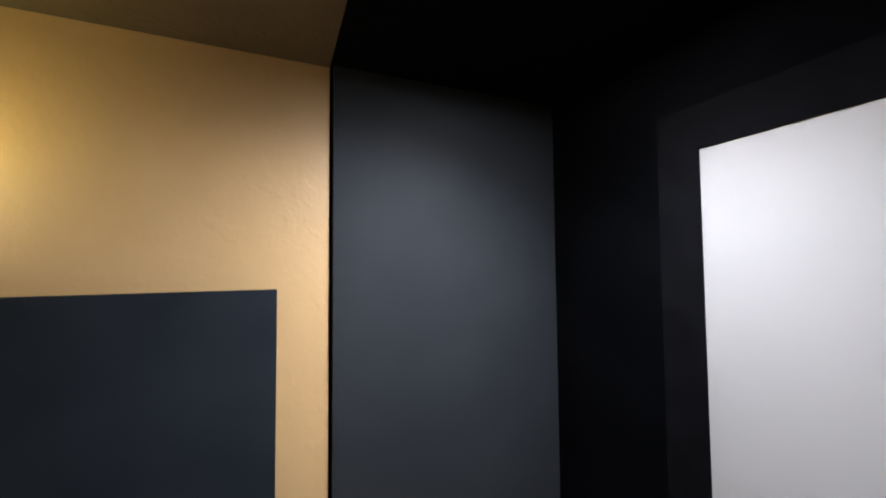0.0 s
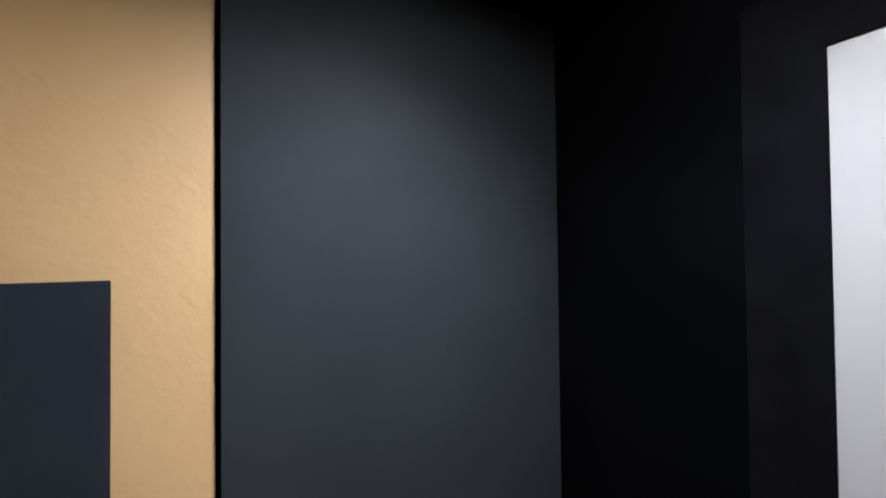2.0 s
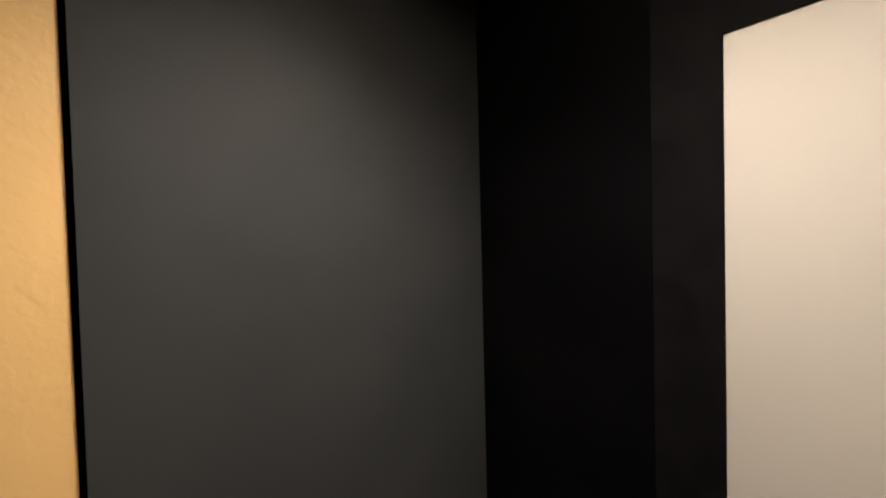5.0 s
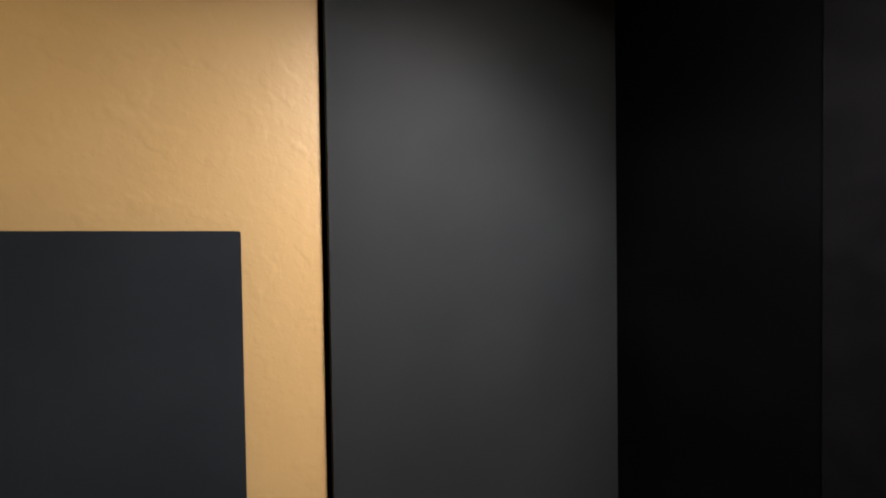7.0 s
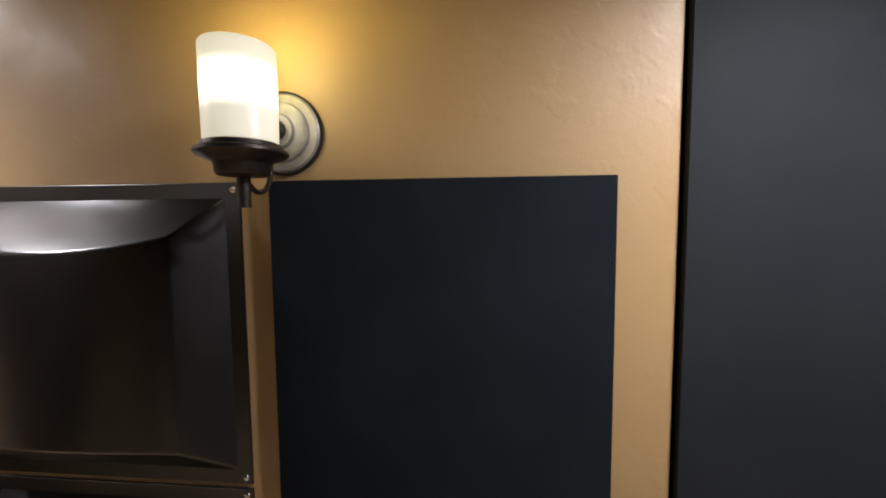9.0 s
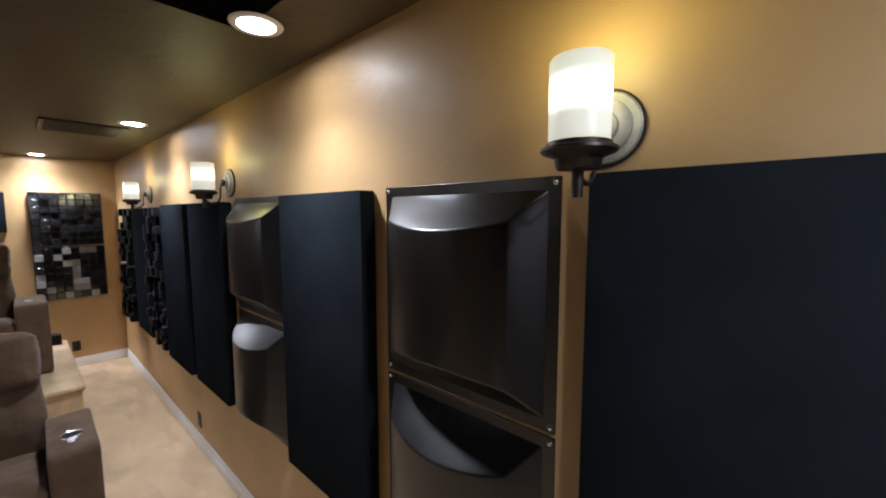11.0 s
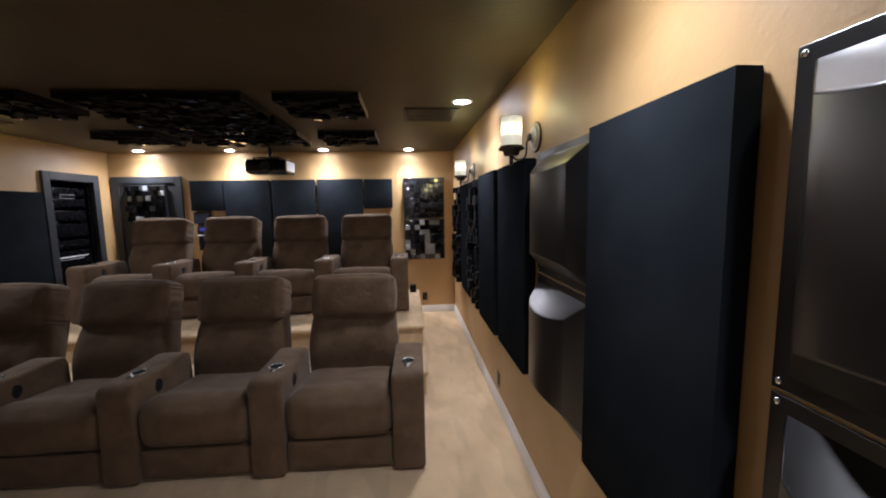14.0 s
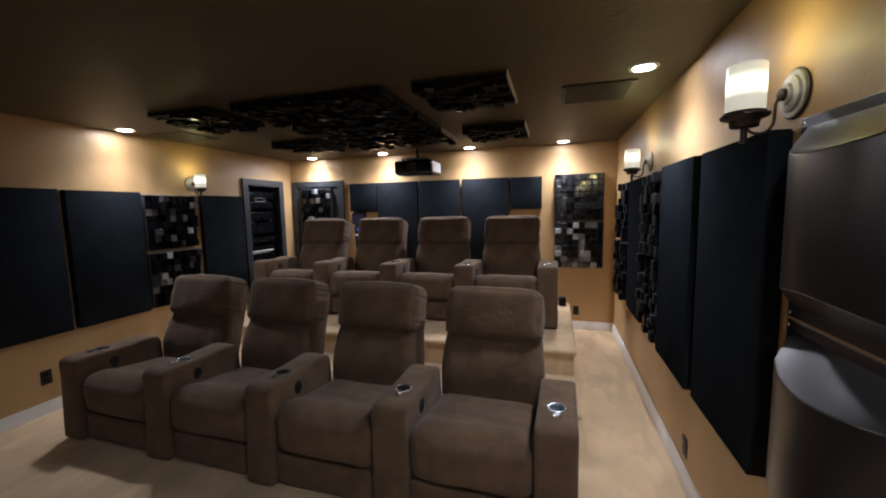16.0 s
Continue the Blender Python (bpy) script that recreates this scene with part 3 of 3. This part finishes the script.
# ---- doors ----
def door_frame(name, w, h, depth=0.03):
    """Casing of an opening w wide outside, on y = 0, facing -y, foot at z = 0."""
    th = empty(name, "", "", kind="structure")
    c = 0.095
    part("jamb", box(-w / 2, -w / 2 + c, -depth, -0.0005, 0, h, 0.004), TRIM, th)
    part("jamb", box(w / 2 - c, w / 2, -depth, -0.0005, 0, h, 0.004), TRIM, th)
    part("head", box(-w / 2 + c, w / 2 - c, -depth, -0.0005, h - c, h, 0.004), TRIM, th)
    return th


d1 = door_frame("door_1", 0.93, 2.115)
tagged(d1, "dark slate panelled door with a block diffuser hung on it", "door")
part("door_leaf", box(-0.37, 0.37, -0.012, -0.0005, 0.0, 2.02, 0.003), TRIM, d1)
d1.matrix_world = pose(-4.352, YB, 0)
block_diffuser(0.5, 7, 40).matrix_world = pose(-4.352, YB - 0.013, 1.74)
d2 = door_frame("door_2", 0.81, 2.115)
part("liner", box(-0.330, -0.318, 0.0005, T, 0, 2.03), TRIM, d2)
part("liner", box(0.318, 0.330, 0.0005, T, 0, 2.03), TRIM, d2)
part("liner", box(-0.318, 0.318, 0.0005, T, 2.016, 2.03), TRIM, d2)
tagged(d2, "dark slate framed opening of an equipment closet", "door frame")
d2.matrix_world = pose(-W, 5.36, 0, 0, 0, 90)


# ---- recliners ----
ARM_W, SEAT_W = 0.20, 0.652
PITCH = 0.852


def arm(th, x, seed):
    """One armrest with its cup holder and switch, centred on x."""
    side = [(-0.014, 0.015), (0.004, 0.50), (0.0, 0.575), (0.02, 0.615), (0.07, 0.622), (0.34, 0.610), (0.46, 0.614), (0.55, 0.618), (0.61, 0.605), (0.63, 0.55), (0.64, 0.30), (0.64, 0.015)]
    bm = outline(side, x - ARM_W / 2, x + ARM_W / 2, 0.022, 3)
    a = part("armrest", bm, SUEDE, th, smooth=True)
    ring = lathe([(0.0375, 0.0)] + [(0.0435 - 0.006 * math.cos(radians(20 * i)), 0.004 + 0.006 * math.sin(radians(20 * i))) for i in range(10)] + [(0.0495, 0.0)], 32)
    bmesh.ops.translate(ring, vec=(x, 0.235, 0.612), verts=ring.verts[:])
    part("cup_ring", ring, CHROME, a, "chrome cup holder ring", smooth=True)
    # no hollow here: a flat disc whose black stands for the well's shade
    well = lathe([(0.0, 0.0), (0.0375, 0.0), (0.0375, 0.005), (0.0, 0.005)], 24)
    bmesh.ops.translate(well, vec=(x, 0.235, 0.612), verts=well.verts[:])
    part("cup_shade_disc", well, WELL_SHADE, a, "flat near-black disc painted as the shade inside the cup holder")
    btn = lathe([(0.0, 0.0), (0.022, 0.0), (0.022, 0.006), (0.018, 0.011), (0.008, 0.013), (0.0, 0.0135)], 20)
    bmesh.ops.translate(btn, vec=(x, 0.155, 0.616), verts=btn.verts[:])
    part("button", btn, CHROME, a, "round chrome button", smooth=True)
    sw = lathe([(0.0, 0.004), (0.022, 0.004), (0.026, 0.007), (0.030, 0.006), (0.032, -0.002)], 24, "-x")
    for v in sw.verts:
        v.co = (x + ARM_W / 2 - v.co.x, 0.25 + v.co.y, 0.52 + v.co.z * 1.4)
    bmesh.ops.recalc_face_normals(sw, faces=sw.faces[:])
    if x < 0:
        part("switch_plate", sw, PLASTIC, a, "black recline switch")
    else:
        sw.free()


def recliner(both, seed):
    """One seat: origin on the floor at the middle of its front edge, y towards its back."""
    th = empty("recliner", "brown microfibre cinema recliner with cup-holder armrests", "recliner", group="cinema recliners")
    hw = SEAT_W / 2
    part("base", box(-hw + 0.005, hw - 0.005, 0.06, 0.80, 0.02, 0.23, 0.012), SUEDE, th)
    part("footrest", cushion(-hw + 0.005, hw - 0.005, 0.022, 0.075, 0.024, 0.212, 0.018, 0.004, 7, 0.003, seed), SUEDE, th, "lower front board of the footrest", smooth=True)
    seat = cushion(-hw + 0.001, hw - 0.001, 0.004, 0.68, 0.216, 0.490, 0.075, 0.020, 13, 0.008, seed + 3)
    for v in seat.verts:
        # the pad falls over the front edge, slopes to the back and dips where one sits
        k = max(0.0, (v.co.z - 0.24) / 0.26)
        v.co.z += k * (0.014 * math.exp(-((v.co.y - 0.13) / 0.10) ** 2) - 0.125 * max(0.0, v.co.y - 0.10))
        v.co.z -= k * 0.013 * math.exp(-((v.co.y - 0.42) / 0.15) ** 2) * math.exp(-(v.co.x / 0.2) ** 2)
        v.co.z -= k * 0.011 * math.exp(-((v.co.y - 0.22 - 0.02 * math.sin(v.co.x * 9 + seed)) / 0.03) ** 2)
    part("seat_cushion", seat, SUEDE, th, smooth=True)
    lean = pose(0, 0.70, 0.36, -17, 0, 0)
    back = cushion(-hw + 0.004, hw - 0.004, -0.115, 0.09, -0.02, 0.50, 0.05, 0.022, 11, 0.008, seed + 5)
    for v in back.verts:
        # narrower under the headrest, full at the small of the back
        v.co.x *= 1.0 - 0.05 * max(0.0, (v.co.z - 0.25) / 0.25)
        if v.co.y < -0.05:
            # soft wings beside the small of the back
            v.co.y -= 0.020 * math.exp(-((abs(v.co.x) - hw + 0.07) / 0.05) ** 2) * math.exp(-((v.co.z - 0.15) / 0.10) ** 2)
            v.co.y -= 0.018 * math.exp(-((v.co.z - 0.20) / 0.12) ** 2) - 0.03 * max(0.0, (v.co.z - 0.34) / 0.16)
    bmesh.ops.transform(back, matrix=lean, verts=back.verts[:])
    part("backrest", back, SUEDE, th, smooth=True)
    head = cushion(-hw + 0.020, hw - 0.020, -0.150, 0.085, 0.405, 0.745, 0.048, 0.018, 19, 0.007, seed + 7)
    for v in head.verts:
        # gathers at the sides of the pillow
        if abs(v.co.x) > hw - 0.05:
            v.co.x += math.copysign(0.010 * math.sin(v.co.z * 120 + seed) * min(1.0, max(0.0, (abs(v.co.x) - hw + 0.05) / 0.025)), v.co.x)
    bmesh.ops.transform(head, matrix=lean, verts=head.verts[:])
    part("headrest", head, SUEDE, th, smooth=True)
    shell_ = box(-hw + 0.03, hw - 0.03, 0.05, 0.12, -0.30, 0.68, 0.02)
    bmesh.ops.transform(shell_, matrix=lean, verts=shell_.verts[:])
    part("back_shell", shell_, SUEDE, th, smooth=True)
    arm(th, -PITCH / 2, seed)
    if both:
        arm(th, PITCH / 2, seed + 1)
    return th


ROWS_OF_SEATS = [((-0.735 - PITCH / 2, 2.390), 0.0, -1.3), ((-0.815 - PITCH / 2, 4.49), RISER, 0.0)]
for r, ((x, y), z, a) in enumerate(ROWS_OF_SEATS):
    for i in range(4):
        px = x - i * PITCH * math.cos(radians(a))
        py = y - i * PITCH * math.sin(radians(a))
        m = pose(px, py, z, 0, 0, a)
        recliner(i == 0, 11.0 + 7.3 * i + 40 * r).matrix_world = m

# ---- projector ----
projector = empty("projector", "black ceiling-mounted home cinema projector with a pale side grille", "projector")
body = part("body", outline([(-0.20, -0.085), (-0.22, -0.06), (-0.22, 0.06), (-0.19, 0.085), (0.20, 0.085), (0.22, 0.05), (0.22, -0.07), (0.18, -0.095), (-0.1, -0.10)], -0.25, 0.25, 0.018, 3), GLOSS, projector, smooth=True)
part("lens_barrel", lathe([(0.0, -0.238), (0.040, -0.238), (0.052, -0.245), (0.060, -0.24), (0.062, -0.2), (0.0, -0.2)], 28, "y"), PLASTIC, projector, "black lens barrel", smooth=True)
part("side_grille", box(0.2485, 0.254, -0.17, 0.18, -0.06, 0.065, 0.004), GREY, projector, "pale grey side grille")
for i in range(7):
    part("slat", box(0.253, 0.256, -0.16, 0.17, -0.05 + i * 0.017, -0.044 + i * 0.017), GREY, projector)
for sx_ in (-1, 1):
    for sy_ in (-1, 1):
        k = lathe([(0.0, 0.085), (0.02, 0.085), (0.02, 0.105), (0.012, 0.112), (0.0, 0.112)], 16)
        bmesh.ops.translate(k, vec=(sx_ * 0.16, sy_ * 0.13, 0), verts=k.verts[:])
        part("foot", k, PLASTIC, projector, smooth=True)
part("mount_plate", box(-0.14, 0.14, -0.11, 0.11, 0.108, 0.124, 0.004), PLASTIC, projector)
part("mount_pole", lathe([(0.0, 0.12), (0.025, 0.12), (0.025, H - 2.185), (0.0, H - 2.185)], 18), PLASTIC, projector, smooth=True)
part("ceiling_plate", box(-0.08, 0.08, -0.08, 0.08, H - 2.185 - 0.012, H - 2.1855, 0.003), PLASTIC, projector)
projector.matrix_world = pose(-2.49, 5.52, 2.185)


# ---- equipment rack in the closet ----
rack = empty("equipment_rack", "black equipment rack of audio components with a few chrome tabs for glints", "rack")
RX0, RX1, RY0, RY1 = -W - 0.52, -W - 0.05, 5.065, 5.655
for y in (RY0, RY1):
    for x in (RX0, RX1):
        part("post", box(x - 0.015, x + 0.015, y - 0.015, y + 0.015, 0.0, 2.01, 0.003), RACK, rack)
HEIGHTS = [0.16, 0.10, 0.20, 0.12, 0.18, 0.09, 0.16, 0.12, 0.10, 0.09]
z = 0.2
for i, hh in enumerate(HEIGHTS):
    part("shelf", box(RX0, RX1 - 0.03, RY0, RY1, z, z + 0.014, 0.003), RACK, rack)
    u = part("component", box(RX0 + 0.03, RX1 - 0.02, RY0 + 0.03, RY1 - 0.03, z + 0.014, z + 0.014 + hh, 0.006), RACK, rack)
    part("faceplate", box(RX1 - 0.021, RX1 - 0.012, RY0 + 0.035, RY1 - 0.035, z + 0.02, z + 0.008 + hh, 0.004), RACK, u)
    for k in range(2 + i % 2):
        yk = RY0 + 0.12 + 0.16 * k + 0.03 * (i % 3)
        kb = lathe([(0.0, 0.013), (0.014, 0.012), (0.016, 0.0), (0.0, 0.0)], 14, "-x")
        for v in kb.verts:
            v.co = (RX1 - 0.012 - v.co.x, yk + v.co.y, z + 0.014 + hh * 0.5 + v.co.z)
        bmesh.ops.recalc_face_normals(kb, faces=kb.faces[:])
        part("knob", kb, GLOSS, u, smooth=True)
    z += hh + 0.045
for dy, dz, w_, h_ in ((0, 0.022, 0.2, 0.006), (0, -0.022, 0.2, 0.006), (-0.097, 0, 0.006, 0.05), (0.097, 0, 0.006, 0.05)):
    part("badge_border", box(RX1 - 0.0125, RX1 - 0.009, 5.358 + dy - w_ / 2, 5.358 + dy + w_ / 2, 1.832 + dz - h_ / 2, 1.832 + dz + h_ / 2), GREY, rack, "pale border of a maker's plate")
part("shelf_edge", box(RX1 - 0.02, RX1 + 0.004, RY0 + 0.02, RY1 - 0.10, 1.078, 1.090, 0.003), WHITE, rack, "pale shelf edge")
part("shelf_edge", box(RX1 - 0.02, RX1 + 0.004, RY0 + 0.02, RY1 - 0.16, 1.052, 1.060, 0.002), GREY, rack, "pale shelf edge")
# chrome tabs added where the components glint, not actual buttons
for y, z, w_ in ((5.20, 1.236, 0.03), (5.335, 1.232, 0.034), (5.385, 1.232, 0.034), (5.17, 1.516, 0.05), (5.54, 1.518, 0.06), (5.16, 1.74, 0.02)):
    part("button", box(RX1 - 0.0125, RX1 - 0.004, y - w_ / 2, y + w_ / 2, z - 0.008, z + 0.008, 0.003), CHROME, rack, "small chrome tab standing for a glint")


# ---- small things ----
def outlet(m):
    th = empty("wall_outlet", "black wall outlet plate with two sockets", "outlet", group="wall outlets")
    part("plate", box(-0.038, 0.038, -0.006, -0.0005, -0.06, 0.06, 0.003), PLASTIC, th)
    for dz in (-0.024, 0.024):
        part("socket", box(-0.017, 0.017, -0.009, -0.005, dz - 0.015, dz + 0.015, 0.003), GLOSS, th)
    th.matrix_world = m


outlet(pose(-0.470, YB, 0.250))
outlet(pose(0, 3.09, 0.225, 0, 0, -90))
outlet(pose(-W, 2.69, 0.31, 0, 0, 90))

# small black satellite speaker on the platform edge
speaker = empty("small_speaker", "small black satellite speaker on the carpeted platform", "speaker")
part("cabinet", box(-0.045, 0.045, -0.05, 0.05, 0, 0.11, 0.012), PLASTIC, speaker, smooth=True)
part("grille", box(-0.037, 0.037, -0.054, -0.049, 0.01, 0.10, 0.002), DARK_CLOTH, speaker)
speaker.matrix_world = pose(-0.655, 5.50, RISER)

# wall-hung controller with its little dock under the back-wall panels
ctl = empty("wall_console", "dark blue wall console over a dock with a violet display", "console")
part("upper_case", box(-0.11, 0.11, -0.05, -0.0005, 0.10, 0.27, 0.008), NAVY, ctl, "dark blue case")
part("rail", box(-0.07, 0.07, -0.03, -0.0005, -0.28, 0.10, 0.004), PLASTIC, ctl)
part("dock", box(-0.07, 0.11, -0.06, -0.0305, -0.05, 0.06, 0.006), PLASTIC, ctl)
part("display", box(-0.03, 0.09, -0.063, -0.0602, 0.0, 0.04), LED, ctl, "small violet lit display")
part("shelf_strip", box(-0.07, 0.11, -0.075, -0.0305, -0.072, -0.058, 0.003), WHITE, ctl, "pale strip")
part("lower_case", box(-0.06, 0.10, -0.06, -0.0305, -0.20, -0.09, 0.008), NAVY, ctl)
ctl.matrix_world = pose(-3.64, YB, 1.34)
